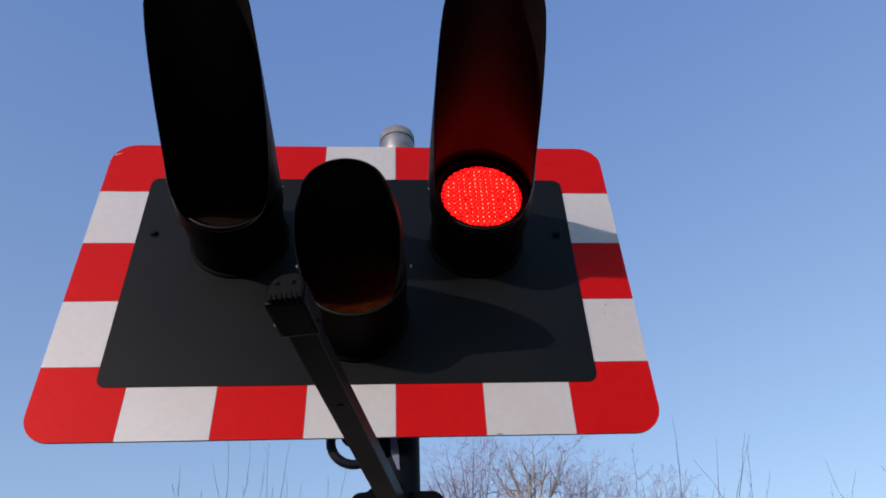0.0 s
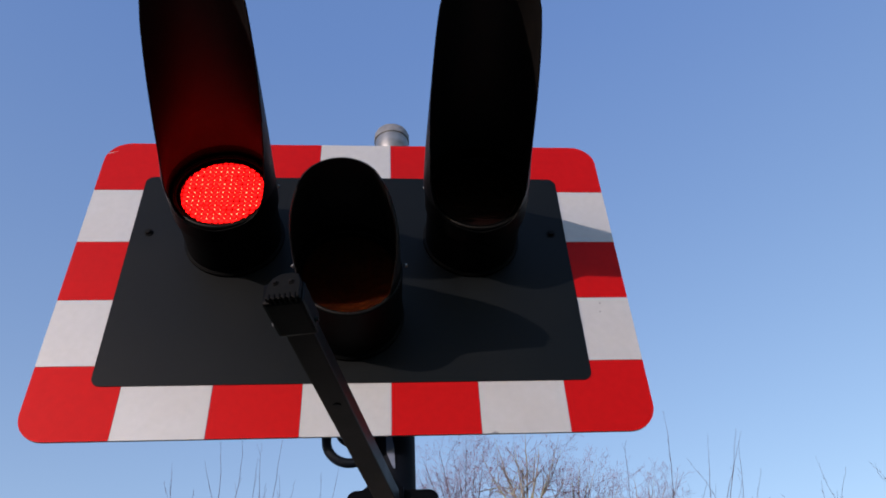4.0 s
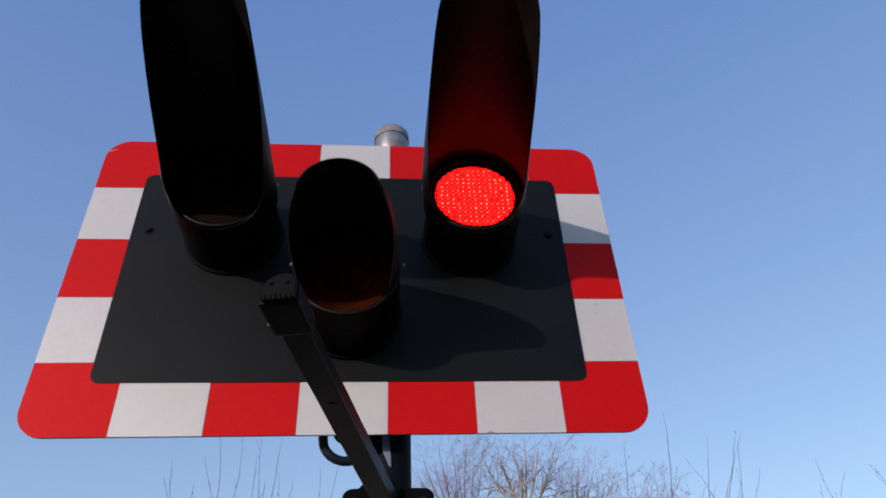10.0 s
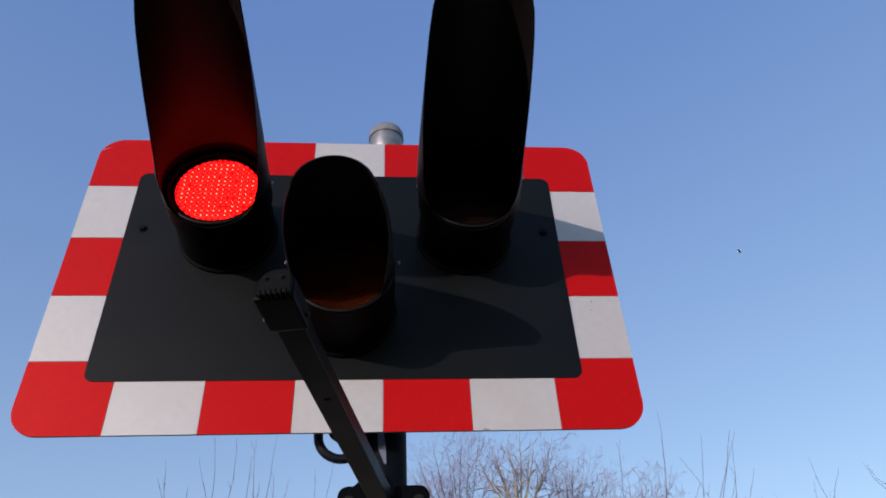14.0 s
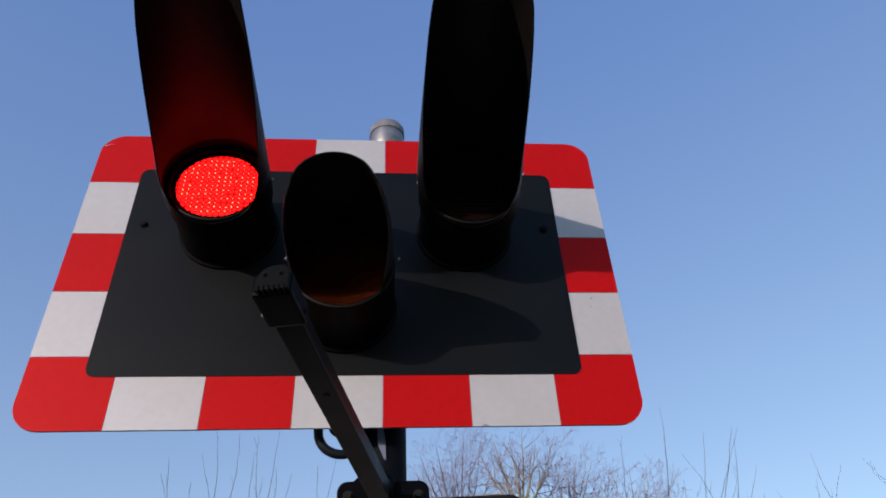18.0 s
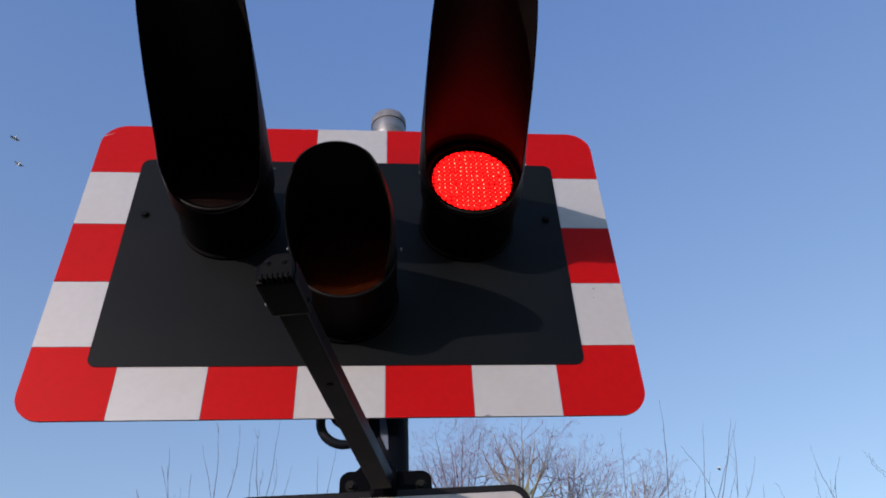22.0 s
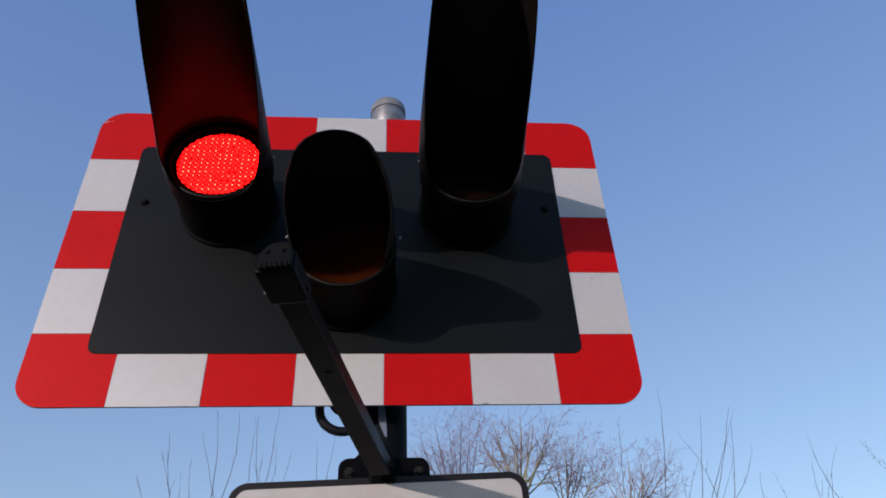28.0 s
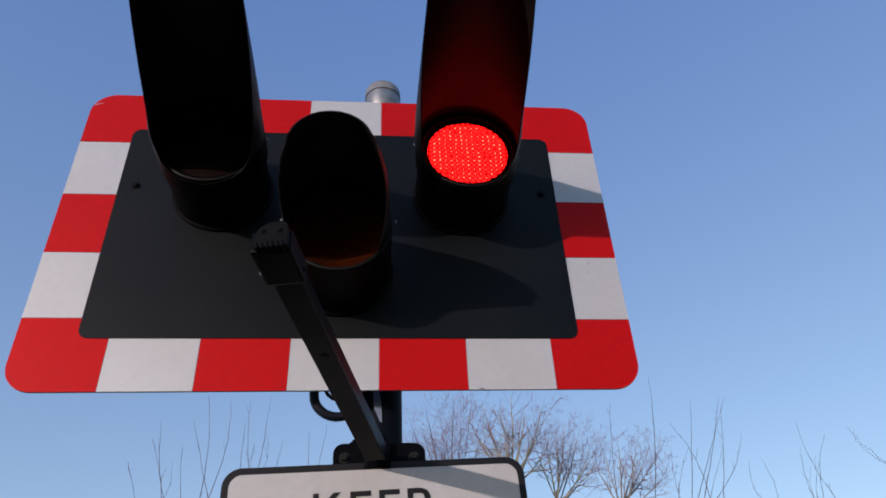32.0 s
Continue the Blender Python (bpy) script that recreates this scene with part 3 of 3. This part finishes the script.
def build_arm():
    foot, head = Vector((0.0905, 0.0220, 2.1050)), Vector((-0.0276, -0.6378, 2.1145))
    a = thing("bracket_arm", pose(0, 0, 0), "black steel bracket arm reaching out from the post", "bracket")
    d = (head - foot)
    length = d.length
    q = d.to_track_quat("Z", "Y").to_matrix().to_4x4()
    base = Matrix.Translation(foot) @ q
    beam = box(1, 1, length - 0.035, (0, 0, length / 2 + 0.0175))
    for v in beam.verts:
        f = v.co.z / length
        v.co.x = v.co.x * (0.037 - 0.003 * f) - 0.002 * f
        v.co.y *= 0.032 - 0.008 * f
    bmesh.ops.bevel(beam, geom=beam.edges[:], offset=0.0025, segments=2, affect="EDGES", profile=0.6)
    beam.transform(base)
    part("beam", beam, ARM_PAINT, a)
    for f in (0.66,):
        for side in (-1, 1):
            hole = lathe([(0.0, 0.0), (0.0055, 0.0), (0.0055, 0.003), (0.0, 0.003)], 16, "z")
            hole.transform(base @ pose(0, 0, length * f, 90 * side, 0, 0) @ pose(0, 0, 0.0115))
            part("rivet", hole, BOLT_DARK, a)
    hm = Matrix.Translation(head) @ q @ pose(0, 0, 0.010) @ Matrix.Scale(0.76, 4)
    blk = box(0.062, 0.038, 0.092, (-0.002, -0.003, -0.023), 0.006)
    blk.transform(hm)
    part("hinge_block", blk, ARM_PAINT, a)
    cap = slab([(-0.025, -0.019), (0.025, -0.019), (0.026, 0.004), (0.022, 0.016), (0.012, 0.019), (-0.004, 0.018), (-0.016, 0.012), (-0.023, 0.002)], -0.010, 0.0)
    bmesh.ops.bevel(cap, geom=cap.edges[:], offset=0.0015, segments=2, affect="EDGES", profile=0.6)
    cap.transform(hm @ pose(0, 0.003, 0.022) @ pose(0, 0, 0, -90, 0, 0) @ Matrix.Diagonal((1, 1, 1.14, 1)))
    part("end_cap", cap, CAP_PLATE, a, "dark grey cast end plate")
    for x in (-0.012, 0.012):
        bt = hexbolt(0.0032, 0.004)
        bt.transform(hm @ pose(x, 0.008, 0.032, -90, 0, 0))
        part("cap_bolt", bt, BOLT_DARK, a)
    for i in range(6):                        # coarse teeth of the hinge
        tooth = box(0.0035, 0.010, 0.014, (0.0076 * (i - 2.5), -0.017, 0.0265), 0.0008)
        tooth.transform(hm)
        part("hinge_tooth", tooth, ARM_PAINT, a)
    for x in (-0.027, 0.027):
        bt = hexbolt(0.0036, 0.005)
        bt.transform(hm @ pose(x * 1.15 - 0.002, -0.010, -0.046, 0, 0, -90 if x < 0 else 90))
        part("hinge_bolt", bt, GALV if x < 0 else BOLT_DULL, a, "pale galvanised bolt head" if x < 0 else "dull grey bolt head")
    return a


build_arm()


def build_cable():
    c = thing("cable_loop", pose(0, 0, 0), "black flexible conduit looping out below the backboard", "cable")
    pts = [(-0.041, 0.05, 2.30)]
    for k in range(0, 15):
        a = radians(180 + 180 * k / 14)
        pts.append((0.003 + 0.043 * math.cos(a), 0.05 + 0.002 * k, 2.2455 + 0.040 * math.sin(a)))
    pts.append((0.05, 0.075, 2.30))
    part("conduit", tube(pts, 0.0095, 16), RUBBER, c, smooth=60)
    pts = [(-0.02, 0.07, 2.30)] + [(0.012 + 0.032 * math.cos(radians(180 + 15 * k)), 0.07, 2.272 + 0.028 * math.sin(radians(180 + 15 * k))) for k in range(13)] + [(0.044, 0.075, 2.30)]
    part("thin_cable", tube(pts, 0.004, 10), RUBBER, c, smooth=60)
    return c


build_cable()


# ---- bare winter trees and tall shoots ----
def limbs_mesh(limbs, sides=4):
    verts, faces = [], []
    for pts, rad in limbs:
        side = None
        base = len(verts)
        for i, p in enumerate(pts):
            d = (pts[min(i + 1, len(pts) - 1)] - pts[max(i - 1, 0)]).normalized()
            side = d.orthogonal() if side is None else side - d * side.dot(d)
            side.normalize()
            up = d.cross(side)
            for k in range(sides):
                a = 2 * math.pi * k / sides
                verts.append(p + rad[i] * (math.cos(a) * side + math.sin(a) * up))
        for i in range(len(pts) - 1):
            for k in range(sides):
                a, b = base + i * sides, base + (i + 1) * sides
                j = (k + 1) % sides
                faces.append((a + k, a + j, b + j, b + k))
    me = bpy.data.meshes.new("limbs")
    me.from_pydata([tuple(v) for v in verts], [], faces)
    me.polygons.foreach_set("use_smooth", [True] * len(faces))
    return me


def limb_part(name, limbs, mat, parent, sides=4, label=""):
    me = limbs_mesh(limbs, sides)
    me.materials.append(mat)
    ob = new(name, me)
    ob.parent = parent
    if label:
        ob["label"] = label
    return ob


def bough(rng, start, tip, radius, level, out, minr=0.0020):
    """A limb that leaves sideways and rises to its tip, with side shoots that grow shorter along it, and theirs in turn."""
    span = tip - start
    length = span.length
    n = max(3, int(length / 0.075))
    mid = start + span * 0.5 + Vector((span.x, span.y, -0.15 * length)) * 0.16
    wander, drift = Vector((0, 0, 0)), Vector((0, 0, 0))
    pts, rad = [], []
    for i in range(n + 1):
        k = i / n
        drift = drift * 0.6 + Vector((rng.uniform(-1, 1), rng.uniform(-1, 1), rng.uniform(-1, 1))) * 0.005
        wander = wander + drift
        pts.append(start * (1 - k) ** 2 + mid * 2 * k * (1 - k) + tip * k * k + wander * (i > 0))
        rad.append(max(minr, radius * (1 - k) ** 0.75))
    out.append((pts, rad))
    if level <= 0:
        return
    turn = rng.uniform(0, 6.283)
    first = 0.3 if level >= 2 else 0.2
    for i in range(max(1, int(first * n)), n):
        if rng.random() < (0.16 if level >= 2 else 0.28):
            continue
        k = i / n
        way = (pts[i + 1] - pts[i - 1]).normalized()
        turn += rng.uniform(2.1, 3.6)
        axis = way.orthogonal().normalized()
        axis.rotate(Matrix.Rotation(turn, 3, way))
        side = way.copy()
        side.rotate(Matrix.Rotation(radians(rng.uniform(32, 66)), 3, axis))
        side = (side + Vector((0, 0, 0.10))).normalized()
        reach = length * (0.58 - 0.34 * k) * rng.uniform(0.5, 1.15)
        if reach > 0.05:
            bough(rng, pts[i], pts[i] + side * reach, max(minr, rad[i] * 0.62), level - 1, out, minr)


def build_tree(x, y, fork, tips, radius, seed, label, bark=BARK):
    """fork: height at which the trunk divides; tips: where the limbs end, from the fork."""
    rng = random.Random(seed)
    t = thing("bare_tree", pose(x, y, 0), label, "tree", "bare trees behind the crossing")
    heights = (0.0, 0.12, 0.3, 0.55, 0.8, 1.0)
    trunk = [([Vector((rng.uniform(-0.05, 0.05) * (0 < h < 1), rng.uniform(-0.05, 0.05) * (0 < h < 1), fork * h)) for h in heights],
              [radius * f for f in (8.5, 6.2, 5.2, 4.0, 2.8, 1.5)])]
    limb_part("trunk", trunk, bark, t, 10)
    out = []
    for tip in tips:
        low = rng.uniform(0.0, 0.35)
        bough(rng, Vector((0, 0, fork - low)), Vector((0, 0, fork)) + Vector(tip), radius * rng.uniform(0.75, 1.1), 3, out)
    for l in out:
        if l[1][0] > 0.009:
            limb_part("limb", [l], bark, t, 6)
    tagged(limb_part("twig_crown", [l for l in out if l[1][0] <= 0.009], TWIG, t, 3, "mauve-grey fine twigs"), kind="stuff")
    return t


def build_shoots(x, y, shoots, seed):
    """A cut-back bush of upright shoots: (place of the tip, its height, lean and bow below the tip)."""
    rng = random.Random(seed)
    t = thing("bare_shrub", pose(x, y, 0), "bare shrub of tall thin upright shoots", "shrub", "bare shrubs behind the crossing")
    for place, top, lean, bow in shoots:
        pts, rad = [], []
        depth, n, reach = rng.uniform(-0.3, 0.3), 30, 1.6
        low_x, slope, kink = place + lean * reach + bow * reach ** 2, lean + 2 * bow * reach, 0.0
        for i in range(n + 1):                     # from the tip down
            u = top * (i / n) ** 1.5
            kink = kink * 0.7 + rng.uniform(-0.012, 0.012)
            if u < reach:
                px = place + lean * u + bow * u * u
            else:
                g = (u - reach) / (top - reach)
                px = (low_x + slope * (u - reach) * (1 - g)) * (1 - g * g) + (x + 0.25 * rng.uniform(-1, 1) * (i == n)) * g * g
            pts.append(Vector((px - x + kink, depth * (1 - u / top) + rng.uniform(-0.02, 0.02), top - u)))
            rad.append(0.0021 + 0.0046 * min(1.0, u / reach) + 0.012 * (u / top) ** 2)
        out = [(pts[::-1], rad[::-1])]
        for i in range(3, 15):
            if rng.random() < 0.5:                 # short spurs and buds
                a, reach_ = rng.uniform(0, 6.283), rng.choice((0.02, 0.04, 0.09, 0.22))
                side = Vector((math.cos(a) * 0.4, math.sin(a) * 0.4, 1))
                bough(rng, pts[i], pts[i] + side * reach_, 0.0042, 0, out)
        limb_part("shoot", out, SHOOT_BARK, t, 5)
    return t


build_tree(2.69, 12.4, 6.03, [(0.11, -0.37, 1.48), (0.65, -0.56, 1.35), (-0.48, -0.15, 1.50), (-0.18, -0.48, 1.22), (0.30, -0.61, 1.11), (0.86, -0.14, 1.14), (-0.68, 0.59, 1.51),
           (1.05, 0.42, 1.00), (-0.29, 0.37, 1.20), (0.41, -0.39, 0.77), (0.01, 0.05, 1.07), (0.23, -0.31, 1.03)],
           0.024, 11, "bare winter tree with pale yellow-lichened limbs and mauve twigs")
build_tree(1.56, 12.9, 5.78, [(-0.81, -0.46, 1.42), (-0.47, -0.55, 1.66), (0.05, -0.40, 1.86), (-0.12, 0.60, 1.99), (0.57, 0.46, 2.00), (-0.93, 0.43, 1.51), (-0.83, 0.42, 1.13),
           (0.26, -0.43, 1.48), (-0.58, -0.27, 1.24), (-0.04, 0.18, 1.47), (0.70, 0.32, 1.39)],
           0.019, 7, "bare winter tree with thin dark limbs and mauve twigs", DARK_LIMB)
build_tree(3.70, 13.2, 5.82, [(0.96, 0.50, 1.85), (0.55, 0.53, 1.79), (-0.18, -0.58, 1.31), (0.59, 0.15, 1.34), (1.11, 0.24, 1.24), (1.29, 0.01, 1.23), (-0.45, -0.45, 1.20),
           (0.77, -0.04, 0.96), (0.07, -0.57, 0.98)],
           0.020, 5, "bare winter tree with tan limbs and mauve-grey twigs")
build_tree(4.84, 12.7, 5.59, [(1.36, 0.61, 1.48), (1.00, 0.51, 1.37), (0.52, 0.07, 1.30), (0.04, -0.28, 1.14), (1.12, 0.57, 1.05), (-0.17, 0.10, 1.10), (1.32, 0.54, 0.82),
           (-0.33, 0.49, 1.10), (0.51, 0.01, 0.91), (0.18, -0.12, 0.83)],
           0.019, 23, "low bare winter tree with tan limbs and mauve-grey twigs")
build_shoots(-3.30, 12, [(-3.94, 7.06, 0.14, 0.04), (-3.41, 6.47, 0.04, 0.12), (-3.37, 7.16, 0.32, 0.00), (-3.12, 7.52, 0.28, -0.11), (-2.69, 7.51, 0.12, -0.11), (-3.99, 6.69, 0.40, -0.04), (-4.28, 6.16, 0.45, -0.12),
             (-3.50, 6.17, 0.20, -0.36)], 5)
build_shoots(-2.00, 12, [(-2.37, 7.14, -0.10, 0.09), (-2.33, 7.44, 0.01, 0.07), (-2.16, 6.62, -0.08, 0.12), (-1.88, 7.43, -0.01, -0.05), (-1.89, 6.65, 0.24, -0.39), (-1.61, 6.58, -0.10, -0.13)], 6)
build_shoots(-0.95, 12, [(-1.13, 6.75, 0.03, -0.01), (-0.81, 6.91, -0.14, -0.06)], 7)
build_shoots(5.40, 12, [(4.67, 7.23, -0.13, 0.02), (5.57, 7.80, -0.03, -0.06), (5.79, 6.42, -0.10, 0.05)], 8)
build_shoots(6.90, 12, [(6.40, 7.35, -0.18, -0.03), (5.85, 6.92, 0.61, -0.20), (6.20, 6.45, -0.54, 0.10), (6.89, 7.36, -0.30, -0.05), (7.01, 7.31, -0.51, -0.01), (7.02, 7.19, -0.18, -0.03), (6.77, 6.35, -0.57, 0.07),
             (7.38, 6.75, -0.25, -0.32), (7.25, 6.08, -0.50, 0.72), (7.50, 6.13, 0.41, -0.38)], 9)
build_shoots(8.75, 12, [(8.52, 6.89, -0.06, 0.16), (8.32, 6.33, -0.23, 0.18), (8.94, 6.60, -0.63, 0.22), (8.83, 6.13, -0.72, 0.39), (8.46, 5.97, -0.39, 0.25)], 10)
build_shoots(10.60, 12, [(9.63, 6.70, -0.50, 1.54), (9.39, 6.68, 0.53, 0.36)], 11)


# ---- gulls ----
def build_gull(span, label, dusky=True):
    """A gull that flies along its +y."""
    k = span
    g = thing("gull", pose(0, 0, -50), label, "bird", "birds over the crossing")
    prof = [(0.0, -0.18), (0.026, -0.165), (0.055, -0.09), (0.072, 0.0), (0.064, 0.08), (0.042, 0.12), (0.041, 0.15), (0.024, 0.178), (0.0, 0.187)]
    body = lathe([(r * k, -h * k) for r, h in prof], 14, "y")
    body.transform(Matrix.Diagonal((1, 1, 0.85, 1)))
    part("body", body, FEATHER, g, smooth=60)
    part("beak", lathe([(0.009 * k, -0.18 * k), (0.0, -0.225 * k)], 6, "y"), BEAK, g)
    bm = bmesh.new()
    tail = [(-0.02, -0.15), (0.02, -0.15), (0.055, -0.255), (0.0, -0.265), (-0.055, -0.255)]
    lo = [bm.verts.new((x * k, y * k, 0.0)) for x, y in tail]
    hi = [bm.verts.new((x * k, y * k, 0.006 * k)) for x, y in tail]
    bm.faces.new(lo[::-1]), bm.faces.new(hi)
    for i in range(5):
        bm.faces.new((lo[i], lo[(i + 1) % 5], hi[(i + 1) % 5], hi[i]))
    part("tail", bm, FEATHER, g)
    wings = []
    for sx in (-1, 1):
        bm = bmesh.new()
        outline = [(0.03, 0.08), (0.17, 0.12), (0.30, 0.09), (0.5, -0.05), (0.36, -0.05), (0.2, -0.06), (0.03, -0.07)]
        rise = [0.0, 0.02, 0.025, 0.0, 0.015, 0.01, 0.0]
        lo = [bm.verts.new((sx * x * k, y * k, z * k)) for (x, y), z in zip(outline, rise)]
        hi = [bm.verts.new((sx * x * k, y * k, (z + 0.008) * k)) for (x, y), z in zip(outline, rise)]
        bm.faces.new(lo[::-1]), bm.faces.new(hi)
        for i in range(7):
            j = (i + 1) % 7
            bm.faces.new((lo[i], lo[j], hi[j], hi[i]))
        bmesh.ops.recalc_face_normals(bm, faces=bm.faces)
        wing = part("wing", bm, [FEATHER, WING_GREY], g)
        for p_ in wing.data.polygons:
            p_.material_index = 1 if dusky and len(p_.vertices) == 7 and p_.normal.z < 0 else 0     # distant gulls: dusky underwing grey also holds the shade of a silhouette
        wings.append(wing)
    return g, wings


GULLS = [build_gull(s, l, s < 1.36) for s, l in ((1.36, "white gull flapping across the blue sky"), (1.35, "small distant gull gliding down the sky"),
                                       (1.35, "small distant gull gliding down the sky"), (1.35, "small distant gull gliding down the sky"),
                                       (1.25, "small distant gull flapping high in the sky"), (1.25, "small distant gull flapping high in the sky"), (1.35, "small distant gull gliding down the sky"),
                                       (1.35, "small distant gull gliding down the sky"))]
CROSSING = [(0.3, 4.91, 15.32, 13.06), (0.6, 6.39, 14.33, 13.80), (0.7, 6.94, 13.78, 14.19), (0.8, 7.71, 13.06, 14.58),
    (0.9, 8.43, 12.33, 14.92), (1, 9.22, 11.54, 15.20), (1.1, 9.96, 10.65, 15.45), (1.2, 10.67, 9.70, 15.75),
    (1.3, 11.22, 8.83, 15.98), (1.4, 11.76, 7.97, 16.13)]
FIRST_GLIDE = [(6.6, 62.42, 73.08, 53.38), (6.9, 59.45, 76.04, 52.51), (7.2, 56.74, 78.85, 51.24), (7.5, 53.94, 81.46, 50.06),
    (7.8, 50.99, 84.39, 48.11), (8.1, 48.44, 87.26, 45.37), (8.4, 46.04, 89.84, 42.55), (8.7, 43.52, 92.21, 39.86),
    (9, 42.11, 93.80, 37.45)]
LONG_GLIDE = [(11.6, 65.42, 55.58, 84.66), (11.8, 65.72, 59.38, 81.68), (12, 65.64, 63.43, 78.50), (12.2, 64.94, 67.70, 75.32),
    (12.4, 64.06, 71.74, 72.11), (12.6, 62.45, 76.01, 68.93), (12.8, 60.17, 80.28, 65.90), (13, 57.01, 84.26, 63.54),
    (13.2, 53.35, 87.90, 61.63), (13.4, 49.41, 91.32, 59.79), (13.6, 44.96, 94.54, 58.15), (13.8, 40.04, 97.64, 56.47),
    (14.2, 29.28, 103.15, 52.92)]
SHORT_GLIDE = [(13.4, 64.45, 59.32, 67.05), (13.6, 60.13, 65.08, 65.54), (13.8, 55.02, 70.85, 63.86), (14, 49.68, 76.16, 61.93),
    (14.2, 44.01, 81.03, 59.83), (14.4, 38.15, 85.31, 57.70)]
HIGH_DRIFT = [(21.2, -31.66, 50.45, 68.04), (21.4, -33.81, 52.23, 65.52), (21.6, -36.11, 53.59, 63.06), (21.8, -38.03, 54.70, 60.86),
    (21.9, -38.60, 55.29, 59.92)]
HIGH_DRIFT_LOWER = [(21.2, -31.66, 52.58, 66.33), (21.4, -33.83, 54.07, 63.93), (21.6, -35.87, 55.45, 61.49), (21.8, -37.45, 56.74, 59.24),
    (21.9, -38.16, 57.31, 58.18)]
LOW_GLIDE = [(21.2, 55.85, 72.60, 39.36), (21.4, 52.26, 76.03, 37.58), (21.6, 48.36, 79.33, 35.74), (21.8, 44.85, 81.89, 34.32),
    (21.9, 42.86, 83.23, 33.55), (22, 41.28, 84.38, 32.55)]
LAST_GLIDE = [(23.8, 58.12, 75.24, 31.10), (24, 55.48, 77.65, 29.79), (24.2, 52.67, 80.03, 28.37)]
FLIGHTS = [CROSSING, FIRST_GLIDE, LONG_GLIDE, SHORT_GLIDE, HIGH_DRIFT, HIGH_DRIFT_LOWER, LOW_GLIDE, LAST_GLIDE]

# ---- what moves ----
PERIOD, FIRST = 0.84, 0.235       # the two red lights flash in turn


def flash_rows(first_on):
    """Shows a light switching on and off by an added turn of its disc, glowing face out or away: half a turn about its
    level axis, in two thirtieths of a second.
    """
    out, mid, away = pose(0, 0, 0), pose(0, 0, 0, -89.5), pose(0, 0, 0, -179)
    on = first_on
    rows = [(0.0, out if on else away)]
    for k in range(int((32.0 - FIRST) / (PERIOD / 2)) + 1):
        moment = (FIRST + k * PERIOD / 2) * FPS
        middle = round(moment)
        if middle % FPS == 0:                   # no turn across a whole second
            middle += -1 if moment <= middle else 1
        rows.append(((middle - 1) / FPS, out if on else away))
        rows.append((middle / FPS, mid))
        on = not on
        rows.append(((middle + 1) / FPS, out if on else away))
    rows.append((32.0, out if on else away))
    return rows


def flight_rows(points):
    pts = [(t, Vector(p)) for t, *p in points]
    v0 = (pts[1][1] - pts[0][1]) / (pts[1][0] - pts[0][0])
    v1 = (pts[-1][1] - pts[-2][1]) / (pts[-1][0] - pts[-2][0])
    allp = [(0.0, pts[0][1] - v0 * pts[0][0])] + pts + [(32.0, pts[-1][1] + v1 * (32.0 - pts[-1][0]))]
    rows = []
    for i, (t, p) in enumerate(allp):
        a, b = allp[max(0, i - 1)], allp[min(len(allp) - 1, i + 1)]
        way = (b[1] - a[1]).normalized()
        rows.append((t, Matrix.Translation(p) @ way.to_track_quat("Y", "Z").to_matrix().to_4x4()))
    return rows


def wing_rows(side, rate, size, phase=0.0):
    return [(0.1 * i, pose(0, 0, 0, 0, -side * (4 + size * math.sin(2 * math.pi * rate * 0.1 * i + phase)), 0)) for i in range(321)]


def motions():
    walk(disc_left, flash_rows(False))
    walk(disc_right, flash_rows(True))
    for i, ((gull, wings), points) in enumerate(zip(GULLS, FLIGHTS)):
        walk(gull, flight_rows(points))
        rate, size, phase = (3.333, 37, -2.9) if i == 0 else (2.9 + 0.1 * i, 26, 1.7 * i)
        for wing, side in zip(wings, (-1, 1)):
            walk(wing, wing_rows(side, rate, size, phase))


motions()
